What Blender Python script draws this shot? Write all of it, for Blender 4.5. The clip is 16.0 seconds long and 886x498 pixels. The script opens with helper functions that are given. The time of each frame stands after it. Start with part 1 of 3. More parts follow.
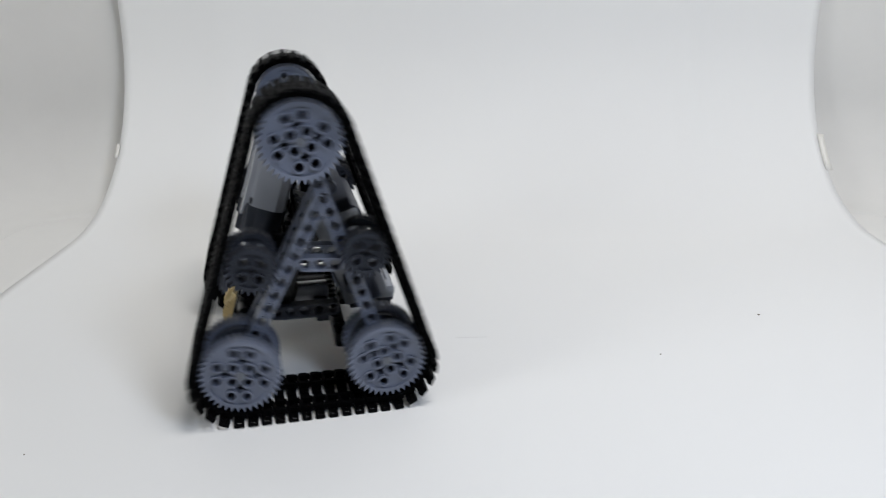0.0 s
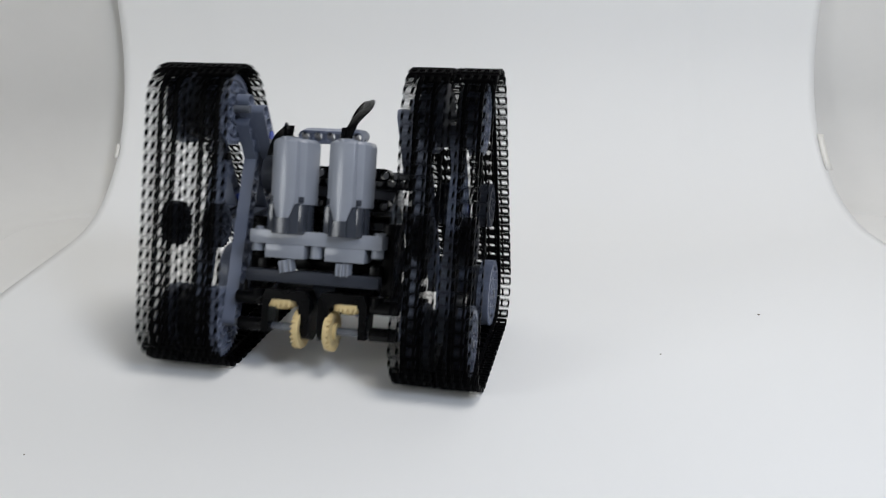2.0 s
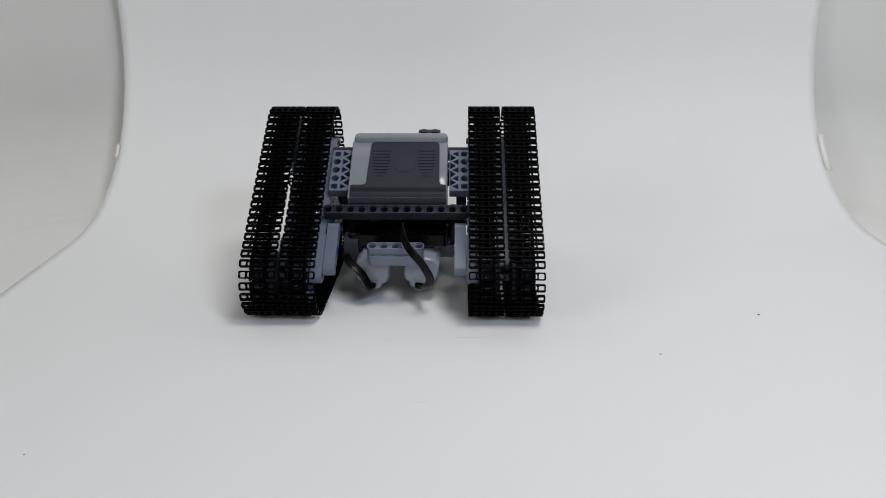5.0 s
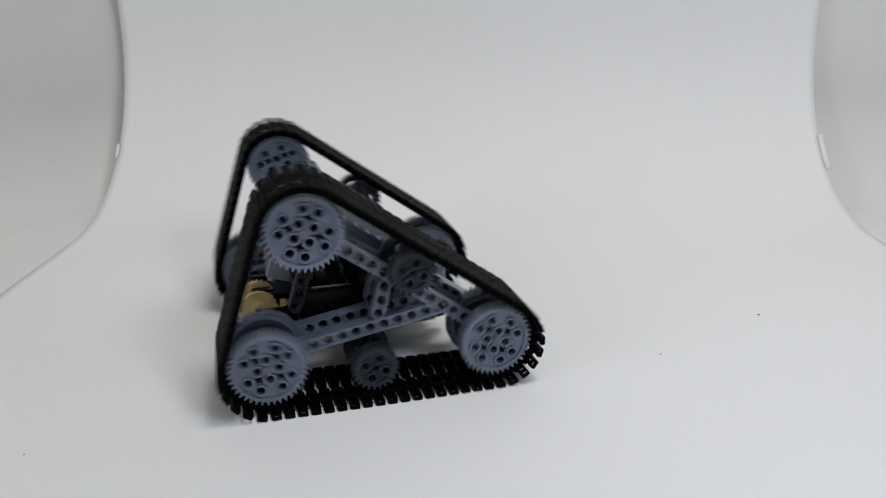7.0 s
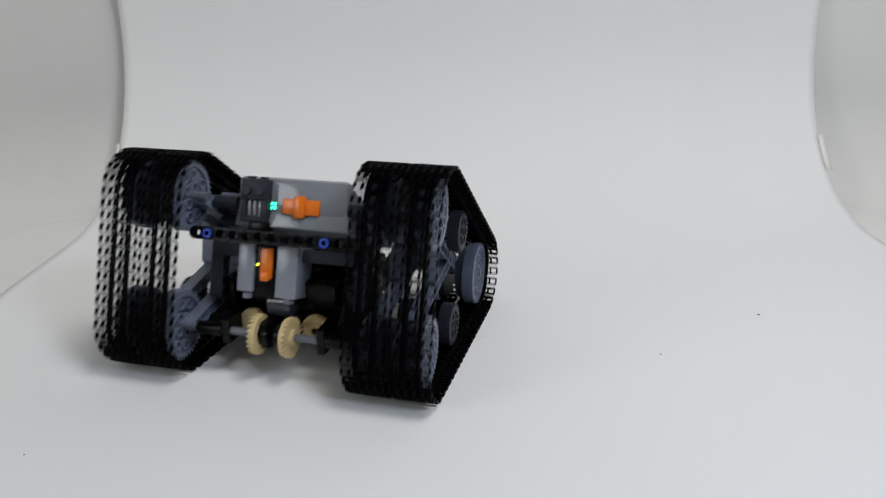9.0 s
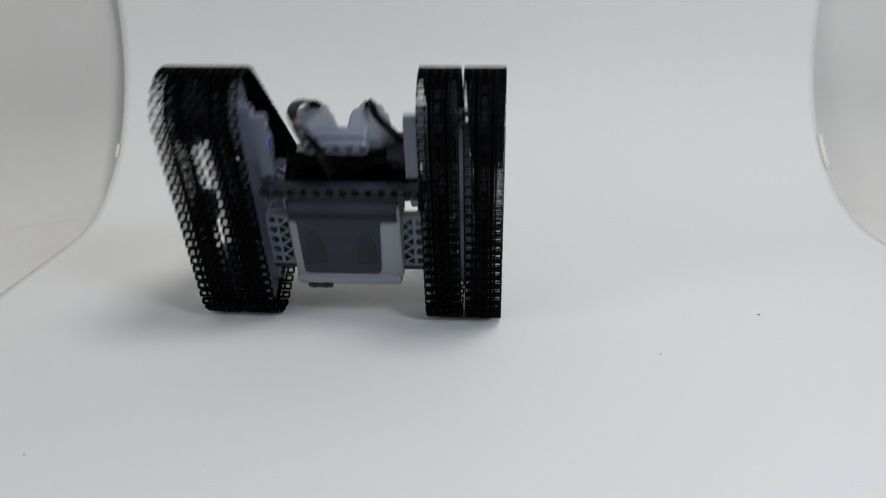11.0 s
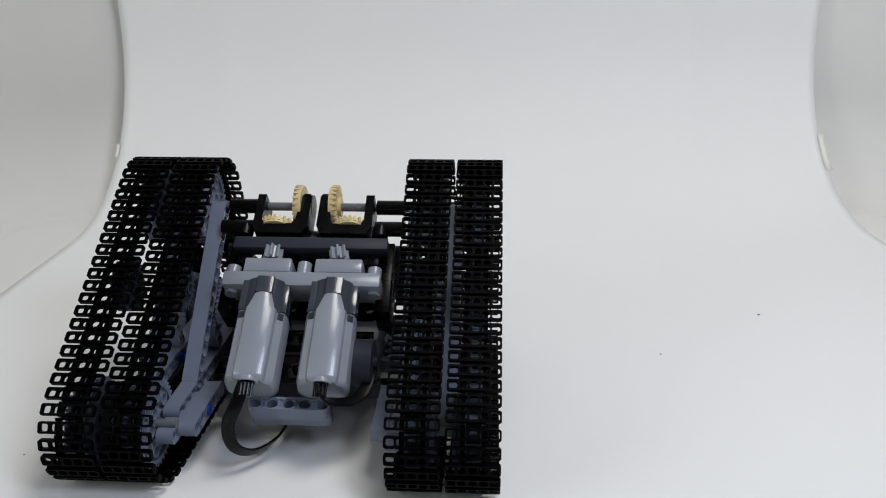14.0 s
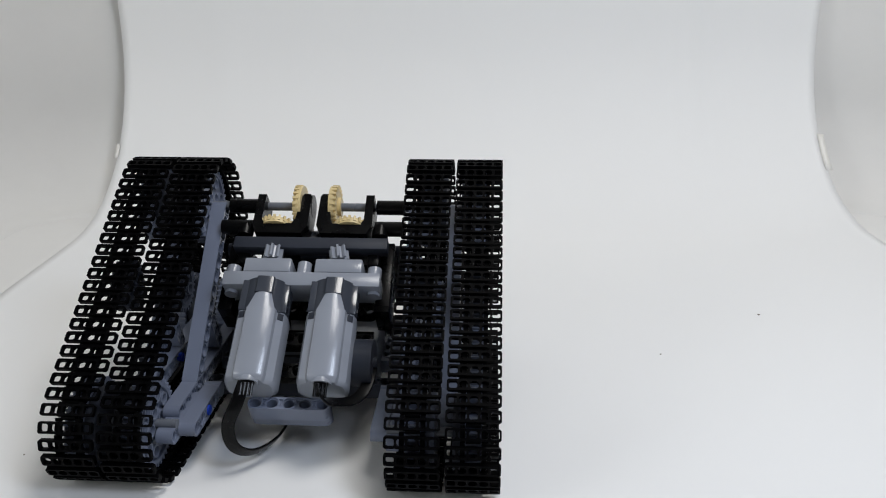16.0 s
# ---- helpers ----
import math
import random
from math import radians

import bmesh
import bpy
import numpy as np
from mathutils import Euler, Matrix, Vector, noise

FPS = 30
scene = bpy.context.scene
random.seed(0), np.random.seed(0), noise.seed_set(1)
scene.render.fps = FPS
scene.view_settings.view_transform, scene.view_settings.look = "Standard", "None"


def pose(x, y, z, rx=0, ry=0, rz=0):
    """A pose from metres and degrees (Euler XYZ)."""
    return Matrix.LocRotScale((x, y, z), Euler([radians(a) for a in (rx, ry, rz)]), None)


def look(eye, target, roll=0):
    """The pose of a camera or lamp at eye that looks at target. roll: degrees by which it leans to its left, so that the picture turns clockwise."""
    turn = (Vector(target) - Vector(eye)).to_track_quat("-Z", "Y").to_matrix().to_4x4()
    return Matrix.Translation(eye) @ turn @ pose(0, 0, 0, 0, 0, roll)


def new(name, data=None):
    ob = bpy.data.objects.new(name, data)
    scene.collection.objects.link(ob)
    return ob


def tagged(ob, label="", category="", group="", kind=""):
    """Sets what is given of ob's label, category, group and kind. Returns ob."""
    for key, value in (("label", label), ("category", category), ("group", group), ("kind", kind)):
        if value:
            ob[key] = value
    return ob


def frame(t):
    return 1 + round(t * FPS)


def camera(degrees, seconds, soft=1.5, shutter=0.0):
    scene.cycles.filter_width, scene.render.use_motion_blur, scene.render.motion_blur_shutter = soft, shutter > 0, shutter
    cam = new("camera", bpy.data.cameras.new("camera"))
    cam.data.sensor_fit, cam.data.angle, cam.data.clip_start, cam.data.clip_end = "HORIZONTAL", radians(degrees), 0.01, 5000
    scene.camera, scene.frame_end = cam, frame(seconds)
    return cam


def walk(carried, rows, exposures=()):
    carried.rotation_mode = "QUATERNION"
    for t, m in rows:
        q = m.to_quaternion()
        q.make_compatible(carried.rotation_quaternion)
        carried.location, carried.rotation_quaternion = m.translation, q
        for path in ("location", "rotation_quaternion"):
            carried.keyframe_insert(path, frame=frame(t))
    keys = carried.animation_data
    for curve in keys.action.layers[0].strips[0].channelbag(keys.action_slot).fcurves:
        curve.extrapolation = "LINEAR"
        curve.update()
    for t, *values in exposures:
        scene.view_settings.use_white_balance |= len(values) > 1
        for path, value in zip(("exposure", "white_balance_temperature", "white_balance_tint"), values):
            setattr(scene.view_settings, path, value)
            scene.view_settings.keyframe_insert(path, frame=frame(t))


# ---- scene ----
# ---- camera: on a low stand, at rest ----
cam = camera(58.58, 16.0, soft=1.05, shutter=0.46)
EYE = pose(0, 0, 0.22177, 90 - 19.34) @ pose(0, 0, 0, 0, 0, -0.25)
walk(cam, [(0.0, EYE), (16.0, EYE)], exposures=[(0.0, 0.05), (1.5, 0.02), (3.2, 0.03), (5.4, -0.18), (9.5, -0.19), (13.5, -0.21), (14.0, -0.07), (14.5, 0.0), (16.0, 0.0)])

# ---- world and lamps ----
world = bpy.data.worlds.new("room_air")
scene.world = world
world.use_nodes = True
world.node_tree.nodes["Background"].inputs[0].default_value = (0.80, 0.87, 1.0, 1)
world.node_tree.nodes["Background"].inputs[1].default_value = 0.1


def soft_lamp(name, eye, target, size, power, colour):
    data = bpy.data.lights.new(name, "AREA")
    data.shape, data.size, data.energy, data.color = "DISK", size, power, colour
    lamp = new(name, data)
    lamp.matrix_world = look(eye, target)
    return lamp


soft_lamp("studio_lamp_cool", (0.38, -0.08, 0.64), (0.22, 0.32, 0.0), 0.22, 2.7, (0.74, 0.83, 1.0))
soft_lamp("studio_lamp_side", (-1.08, -0.30, 0.60), (0.02, 0.52, 0.04), 0.60, 3.9, (0.95, 0.98, 1.0))
soft_lamp("ceiling_lamp", (0.31, 0.26, 1.28), (0.02, 0.60, 0.16), 0.50, 7.8, (0.99, 0.97, 0.945))

# ---- sizes of the robot, in millimetres ----
MM = 0.001
BASE, LEG, RAD, WIDE, PAIR = 76.3, 125.9, 26.1, 199.5, 49.7
TALL = math.sqrt(LEG * LEG - BASE * BASE / 4)
HALF_APEX = math.asin(BASE / 2 / LEG)
P, S1, S2 = Vector((-TALL / 2, 0)), Vector((TALL / 2, BASE / 2)), Vector((TALL / 2, -BASE / 2))
BELT = 23.8                      # width of one track
OUTER_X, INNER_X = WIDE / 2 - BELT / 2, WIDE / 2 - PAIR + BELT / 2


# ---- materials ----
def plain(name, colour, rough=0.35, grain=0.06, metal=0.0, bump=0.05, scale=900.0, smudge=0.12, shine=0.5):
    m = bpy.data.materials.new(name)
    m.use_nodes = True
    n, l = m.node_tree.nodes, m.node_tree.links
    b = n["Principled BSDF"]
    b.inputs["Metallic"].default_value = metal
    b.inputs["Specular IOR Level"].default_value = shine
    tc = n.new("ShaderNodeTexCoord")
    info = n.new("ShaderNodeObjectInfo")
    fine, broad = n.new("ShaderNodeTexNoise"), n.new("ShaderNodeTexNoise")
    fine.inputs["Scale"].default_value, broad.inputs["Scale"].default_value = scale, scale / 14
    fine.inputs["Detail"].default_value = 3
    l.new(tc.outputs["Object"], fine.inputs["Vector"])
    l.new(tc.outputs["Object"], broad.inputs["Vector"])
    tone = n.new("ShaderNodeMapRange")
    tone.inputs["To Min"].default_value, tone.inputs["To Max"].default_value = 1 - grain, 1 + grain
    l.new(broad.outputs["Fac"], tone.inputs["Value"])
    own = n.new("ShaderNodeMapRange")
    own.inputs["To Min"].default_value, own.inputs["To Max"].default_value = 1 - grain, 1 + grain
    l.new(info.outputs["Random"], own.inputs["Value"])
    both = n.new("ShaderNodeMath")
    both.operation = "MULTIPLY"
    l.new(tone.outputs["Result"], both.inputs[0])
    l.new(own.outputs["Result"], both.inputs[1])
    mul = n.new("ShaderNodeVectorMath")
    mul.operation = "SCALE"
    mul.inputs[0].default_value = colour
    l.new(both.outputs[0], mul.inputs["Scale"])
    l.new(mul.outputs[0], b.inputs["Base Color"])
    rr = n.new("ShaderNodeMapRange")
    rr.inputs["To Min"].default_value, rr.inputs["To Max"].default_value = max(rough - smudge, 0.05), min(rough + smudge, 1)
    l.new(broad.outputs["Fac"], rr.inputs["Value"])
    l.new(rr.outputs["Result"], b.inputs["Roughness"])
    bp = n.new("ShaderNodeBump")
    bp.inputs["Strength"].default_value, bp.inputs["Distance"].default_value = bump, 0.0004
    l.new(fine.outputs["Fac"], bp.inputs["Height"])
    l.new(bp.outputs["Normal"], b.inputs["Normal"])
    return m


def glow(name, colour, strength):
    m = bpy.data.materials.new(name)
    m.use_nodes = True
    b = m.node_tree.nodes["Principled BSDF"]
    b.inputs["Base Color"].default_value = (*colour, 1)
    b.inputs["Emission Color"].default_value = (*colour, 1)
    b.inputs["Emission Strength"].default_value = strength
    return m


BLACK = plain("black_plastic", (0.002, 0.002, 0.0024), 0.28, shine=0.18)
RUBBER = plain("track_plastic", (0.0012, 0.0012, 0.0015), 0.48, 0.15, shine=0.035)
DARK = plain("dark_grey_plastic", (0.028, 0.032, 0.043), 0.45, shine=0.2)
LIGHT = plain("light_grey_plastic", (0.255, 0.274, 0.315), 0.22, smudge=0.08)
# the light grey plastic again, with shade and cool light put into its colour
SHADED_GREY = plain("gear_grey_plastic", (0.155, 0.178, 0.242), 0.32)
TAN = plain("tan_plastic", (0.62, 0.49, 0.25), 0.38)
ORANGE = plain("orange_plastic", (0.85, 0.19, 0.012), 0.30)
BLUE = plain("blue_plastic", (0.01, 0.05, 0.45), 0.30)
STEEL = plain("axle_grey_plastic", (0.12, 0.13, 0.15), 0.3)
PAPER = plain("white_paper", (0.80, 0.80, 0.79), 0.85, 0.012, 0.0, 0.04, 60.0, 0.05)
FABRIC = plain("white_fabric", (0.725, 0.716, 0.692), 0.95, 0.02, 0.0, 0.15, 700.0, 0.03)
WALL = plain("room_paint", (0.55, 0.55, 0.54), 0.8, 0.03, 0.0, 0.1, 40.0)
TABLE = plain("table_wood", (0.30, 0.22, 0.14), 0.5, 0.15, 0.0, 0.2, 60.0)
CAP = plain("shiny_dark_grey_plastic", (0.044, 0.050, 0.064), 0.16, 0.04, shine=0.7, smudge=0.05)
GLOSS = plain("glossy_grey_plastic", (0.23, 0.245, 0.27), 0.12, 0.04, smudge=0.05)
TAPE = plain("clear_tape", (0.76, 0.745, 0.70), 0.35, 0.03, 0.0, 0.02, 200.0, 0.05)
PALE_MARK = plain("pale_fibre", (0.72, 0.72, 0.71), 0.9)
SPECK = plain("dark_grit", (0.10, 0.07, 0.05), 0.9)
LED_GREEN = glow("green_light", (0.05, 0.9, 0.55), 3.0)
LED_YELLOW = glow("yellow_light", (0.7, 0.9, 0.05), 3.0)


# ---- mesh tools (millimetres in, metres out) ----
def finish(name, bm, material, parent=None, label="", smooth=True):
    bmesh.ops.scale(bm, vec=(MM, MM, MM), verts=bm.verts)
    me = bpy.data.meshes.new(name)
    bm.to_mesh(me)
    bm.free()
    me.materials.append(material)
    if smooth:
        me.shade_smooth()
        me.set_sharp_from_angle(angle=radians(32))
    ob = new(name, me)
    if parent is not None:
        ob.parent = parent
    if label:
        tagged(ob, label)
    return ob


def part(name, bm, material, parent, label=""):
    return finish(name, bm, material, parent, label)


def again(ob, m):
    """Another part on the same mesh."""
    o = new(ob.name.split(".")[0], ob.data)
    o.parent = ob.parent
    o.matrix_basis = m
    return o


def mm_pose(x, y, z, rx=0, ry=0, rz=0):
    return pose(x * MM, y * MM, z * MM, rx, ry, rz)


def box(bm, x0, x1, y0, y1, z0, z1, bevel=0.5):
    m = Matrix.Translation(((x0 + x1) / 2, (y0 + y1) / 2, (z0 + z1) / 2)) @ Matrix.Diagonal((x1 - x0, y1 - y0, z1 - z0, 1))
    made = bmesh.ops.create_cube(bm, size=1, matrix=m)["verts"]
    if bevel:
        edges = list({e for v in made for e in v.link_edges})
        bmesh.ops.bevel(bm, geom=edges, offset=bevel, segments=2, affect="EDGES", profile=0.5)
    return made


def rod(bm, a, b, r, seg=16, r2=None):
    a, b = Vector(a), Vector(b)
    m = Matrix.Translation((a + b) / 2) @ (b - a).to_track_quat("Z", "Y").to_matrix().to_4x4()
    bmesh.ops.create_cone(bm, cap_ends=True, segments=seg, radius1=r, radius2=r if r2 is None else r2, depth=(b - a).length, matrix=m)


def circle(x, y, r, seg, turn=0.0):
    return [(x + r * math.cos(turn + 2 * math.pi * i / seg), y + r * math.sin(turn + 2 * math.pi * i / seg)) for i in range(seg)]


def slab(bm, outline, holes, z0, z1):
    """A flat piece with holes right through it: outline and holes are loops in x and y."""
    part_bm = bmesh.new()
    for loop in (outline, *holes):
        vs = [part_bm.verts.new((x, y, z0)) for x, y in loop]
        for i, v in enumerate(vs):
            part_bm.edges.new((v, vs[(i + 1) % len(vs)]))
    bmesh.ops.triangle_fill(part_bm, use_beauty=True, use_dissolve=False, edges=part_bm.edges[:], normal=(0, 0, -1))
    bmesh.ops.recalc_face_normals(part_bm, faces=part_bm.faces[:])
    up = bmesh.ops.extrude_face_region(part_bm, geom=part_bm.faces[:])["geom"]
    bmesh.ops.translate(part_bm, vec=(0, 0, z1 - z0), verts=[g for g in up if isinstance(g, bmesh.types.BMVert)])
    bmesh.ops.recalc_face_normals(part_bm, faces=part_bm.faces[:])
    me = bpy.data.meshes.new("piece")
    part_bm.to_mesh(me)
    part_bm.free()
    bm.from_mesh(me)
    bpy.data.meshes.remove(me)


def stadium(y0, y1, r, seg=10):
    top = [(r * math.cos(math.pi * i / seg), y1 + r * math.sin(math.pi * i / seg)) for i in range(seg + 1)]
    return top + [(-x, y0 + y1 - y) for x, y in top]


BEAM_MESH = {}


def beam(n, material, parent, m, label="", name="beam"):
    """A straight beam with n pin holes 8 mm apart along y, the holes along z."""
    key = (n, material.name)
    if key in BEAM_MESH:
        ob = again(BEAM_MESH[key], m)
        ob.parent = parent
        ob.name = name
    else:
        bm = bmesh.new()
        half = (n - 1) * 4
        ys = [i * 8 - half for i in range(n)]
        narrow, wide = [circle(0, y, 2.65, 14) for y in ys], [circle(0, y, 3.15, 14) for y in ys]
        wide += [[(-2.3, y + 3.0), (0, y + 3.65), (2.3, y + 3.0), (2.3, y + 5.0), (0, y + 4.35), (-2.3, y + 5.0)] for y in ys[:-1]]
        slab(bm, stadium(-half, half, 3.7), narrow, -3.0, 3.0)
        slab(bm, stadium(-half, half, 3.7), wide, 3.0, 3.9)
        slab(bm, stadium(-half, half, 3.7), wide, -3.9, -3.0)
        ob = BEAM_MESH[key] = part(name, bm, material, parent)
        ob.matrix_basis = m
    if label:
        tagged(ob, label)
    return ob


def between(a, b, x, turn=0):
    """Pose of a beam in the plane of a side frame, at x, its middle between a and b (u, v)."""
    a, b = Vector(a), Vector(b)
    mid, d = (a + b) / 2, (b - a).normalized()
    # local y along d, local z along robot x
    cols = (Vector((0, -d.y, d.x)), Vector((0, d.x, d.y)), Vector((1, 0, 0)))
    rot = Matrix((cols[0], cols[1], cols[2])).transposed()
    if rot.determinant() < 0:
        rot = Matrix((-cols[0], cols[1], cols[2])).transposed()
    return Matrix.Translation((x * MM, mid.x * MM, mid.y * MM)) @ rot.to_4x4()


def gear_mesh(teeth, holes, thick=7.6, crosses=((0, 0),)):
    """A spur gear about z: toothed rim, web and proud pin-hole bosses."""
    bm = bmesh.new()
    r = teeth / 2
    rim = []
    for i in range(teeth):
        for f, rr in ((-0.30, r - 1.15), (-0.13, r + 0.95), (0.13, r + 0.95), (0.30, r - 1.15)):
            a = 2 * math.pi * (i + f) / teeth
            rim.append((rr * math.cos(a), rr * math.sin(a)))
    inner = r - 3.0
    slab(bm, rim, [circle(0, 0, inner, 48)], -thick / 2, thick / 2)
    cuts = [circle(x, y, 2.45, 14) for x, y in holes]
    cross = [(-2.4, -0.9), (-0.9, -0.9), (-0.9, -2.4), (0.9, -2.4), (0.9, -0.9), (2.4, -0.9), (2.4, 0.9), (0.9, 0.9), (0.9, 2.4), (-0.9, 2.4), (-0.9, 0.9), (-2.4, 0.9)]
    web = thick / 2 - 1.5
    slab(bm, circle(0, 0, inner + 0.2, 48), cuts + [[(x + a, y + b) for a, b in cross] for x, y in crosses], -web, web)
    for x, y in holes:
        for z0, z1 in ((web - 0.1, thick / 2 + 0.2), (-thick / 2 - 0.2, 0.1 - web)):
            slab(bm, circle(x, y, 3.3, 16), [circle(x, y, 2.45, 14)], z0, z1)
    for x, y in crosses:
        if (x, y) != (0, 0) or not holes:
            continue
        for z0, z1 in ((web - 0.1, thick / 2 - 0.3), (0.3 - thick / 2, 0.1 - web)):
            slab(bm, circle(x, y, 2.9, 16), [[(x + a * 0.98, y + b * 0.98) for a, b in cross]], z0, z1)
    return bm


# ---- the set: paper sheets in a white tent ----
def sheet(name, x0, x1, y0, lift, material, label, top=760):
    """A sheet of paper lying on the table from y0 on and curving up the back."""
    bm = bmesh.new()
    prof = [(y0 + (655 - y0) * i / 6, lift) for i in range(7)]
    for i in range(1, 17):
        a = math.pi / 2 * i / 16
        prof.append((655 + (175 - lift) * math.sin(a), 175 - (175 - lift) * math.cos(a)))
    prof += [(832 - lift, 320), (836 - lift, 480), (842 - lift, top)]
    cols = 90
    grid = []
    for y, z in prof:
        row = []
        for c in range(cols + 1):
            x = x0 + (x1 - x0) * c / cols
            rise = min(1, max(0, z - 1) / 200)
            wave = 1.6 * math.sin(x * 0.019 + 0.6) * rise
            # old folds in the paper, running up the back
            wave += (4.0 * math.exp(-((x - 255) / 12) ** 2) + 1.4 * math.exp(-((x + 222) / 16) ** 2)) * min(1, max(0, z - 1) / 60)
            row.append(bm.verts.new((x, y - wave, z)))
        grid.append(row)
    for a, b in zip(grid, grid[1:]):
        for c in range(cols):
            bm.faces.new((a[c], a[c + 1], b[c + 1], b[c]))
    ob = finish(name, bm, material)
    mod = ob.modifiers.new("paper", "SOLIDIFY")
    mod.thickness, mod.offset = 0.00012, 0
    return tagged(ob, label, "backdrop", kind="structure")


sheet("backdrop", -325, 380, -500, 0.0, PAPER, "wide white paper sweep curving up behind the model")


def tape(x, z0, z1, wide, turn):
    """A strip of clear sticky tape round the sheet's edge."""
    bm = bmesh.new()
    for i in range(5):
        z = z0 + (z1 - z0) * i / 4
        y = 655 + 175 * math.sin(math.acos(max(-1, min(1, 1 - z / 175)))) if z < 175 else 830
        bm.verts.new((x - wide / 2, y - 1.5 - (i % 2) * 0.5, z))
        bm.verts.new((x + wide / 2, y - 3.2 - turn, z))
    bm.verts.ensure_lookup_table()
    for i in range(4):
        bm.faces.new((bm.verts[2 * i], bm.verts[2 * i + 1], bm.verts[2 * i + 3], bm.verts[2 * i + 2]))
    ob = finish("sticky_tape", bm, TAPE)
    mod = ob.modifiers.new("film", "SOLIDIFY")
    mod.thickness = 0.0003
    return tagged(ob, "short strip of glossy clear tape on the paper's edge", "tape", "tape on the paper edges")


tape(-326, 48, 60, 4, -1.2)
tape(381, 36, 66, 6, 0)


def tent():
    """The tent's lining: a floor, and one upright sheet whose plan turns the back corners in a curve."""
    bm = bmesh.new()
    box(bm, -1180, 1180, -520, 860, -5.0, -0.075, 0)
    tagged(finish("floor", bm, FABRIC), "white lining sheet of the photo tent under the paper", "floor", kind="structure")
    left, right, back, foot, z0 = -505, 540, 846, 100, 0.0
    rl, rr = 172, 146
    plan = [((left, back - rl - 40 + 20 * i), (1, 0)) for i in range(2)]
    for i in range(13):
        a = math.pi / 2 * i / 12
        plan.append(((left + rl - rl * math.cos(a), back - rl + rl * math.sin(a)), (math.cos(a), -math.sin(a))))
    for i in range(1, 30):
        plan.append(((left + rl + (right - rr - left - rl) * i / 30, back), (0, -1)))
    for i in range(13):
        a = math.pi / 2 * (1 - i / 12)
        plan.append(((right - rr + rr * math.cos(a), back - rr + rr * math.sin(a)), (-math.cos(a), -math.sin(a))))
    plan += [((right, back - rr - 20 * i), (-1, 0)) for i in (1, 2)]
    prof = [(foot + 34, z0 - 0.8)] + [(foot - foot * math.sin(math.pi / 2 * i / 10), z0 + foot - foot * math.cos(math.pi / 2 * i / 10)) for i in range(11)] + [(0, 200), (-2, 330), (0, 500), (-3, 700), (0, 900)]
    bm = bmesh.new()
    grid = []
    for k, ((x, y), (nx, ny)) in enumerate(plan):
        row = []
        for d, z in prof:
            sag = 3.0 * math.sin(k * 0.55 + z * 0.006) * min(1, max(0, z - 20) / 150)
            row.append(bm.verts.new((x + nx * (d + sag), y + ny * (d + min(sag, 1.0)), z)))
        grid.append(row)
    for a, b in zip(grid, grid[1:]):
        for c in range(len(prof) - 1):
            bm.faces.new((a[c], a[c + 1], b[c + 1], b[c]))
    ob = finish("wall_tent", bm, FABRIC)
    mod = ob.modifiers.new("cloth", "SOLIDIFY")
    mod.thickness, mod.offset = 0.0006, 0
    tagged(ob, "white fabric sides and back of the photo tent", "wall", kind="structure")
    bm = bmesh.new()
    box(bm, -1300, 1300, -600, 1000, -40, -8, 2)
    tagged(finish("table_top", bm, TABLE), "wooden table top under the photo tent", "table", kind="structure")
    for name, b in (("wall_room_south", (-1800, 1800, -1560, -1500, -800, 2000)), ("wall_room_north", (-1800, 1800, 1700, 1760, -800, 2000)),
                    ("wall_room_west", (-1860, -1800, -1560, 1760, -800, 2000)), ("wall_room_east", (1800, 1860, -1560, 1760, -800, 2000)),
                    ("ceiling", (-1860, 1860, -1560, 1760, 2000, 2060)), ("ground", (-1860, 1860, -1560, 1760, -860, -800))):
        bm = bmesh.new()
        box(bm, *b, 0)
        tagged(finish(name, bm, WALL), "plain pale room surface", "room", kind="structure")


tent()

# ---- the robot ----
robot = tagged(new("tracked_robot"), "black and grey building-toy robot on triangular twin tracks", "toy robot")


def frame_1(x, s, n, rx=0, ry=0, rz=0):
    """On the motor side: x across, s from the apex along the side, n outwards."""
    return mm_pose(0, P.x, P.y, math.degrees(HALF_APEX)) @ mm_pose(x, s, n, rx, ry, rz)


def frame_2(x, s, n, rx=0, ry=0, rz=0):
    """On the battery side, seen from outside: x across (mirrored), s from the apex, n outwards."""
    return mm_pose(0, P.x, P.y, -math.degrees(HALF_APEX)) @ mm_pose(0, 0, 0, 0, 180, 0) @ mm_pose(-x, s, n, rx, ry, rz)


def frame_s(x, s, n, rx=0, ry=0, rz=0):
    """On the short side: s from the motor side's corner to the battery side's, n outwards."""
    return mm_pose(0, S1.x, S1.y, -90) @ mm_pose(x, s, n, rx, ry, rz)


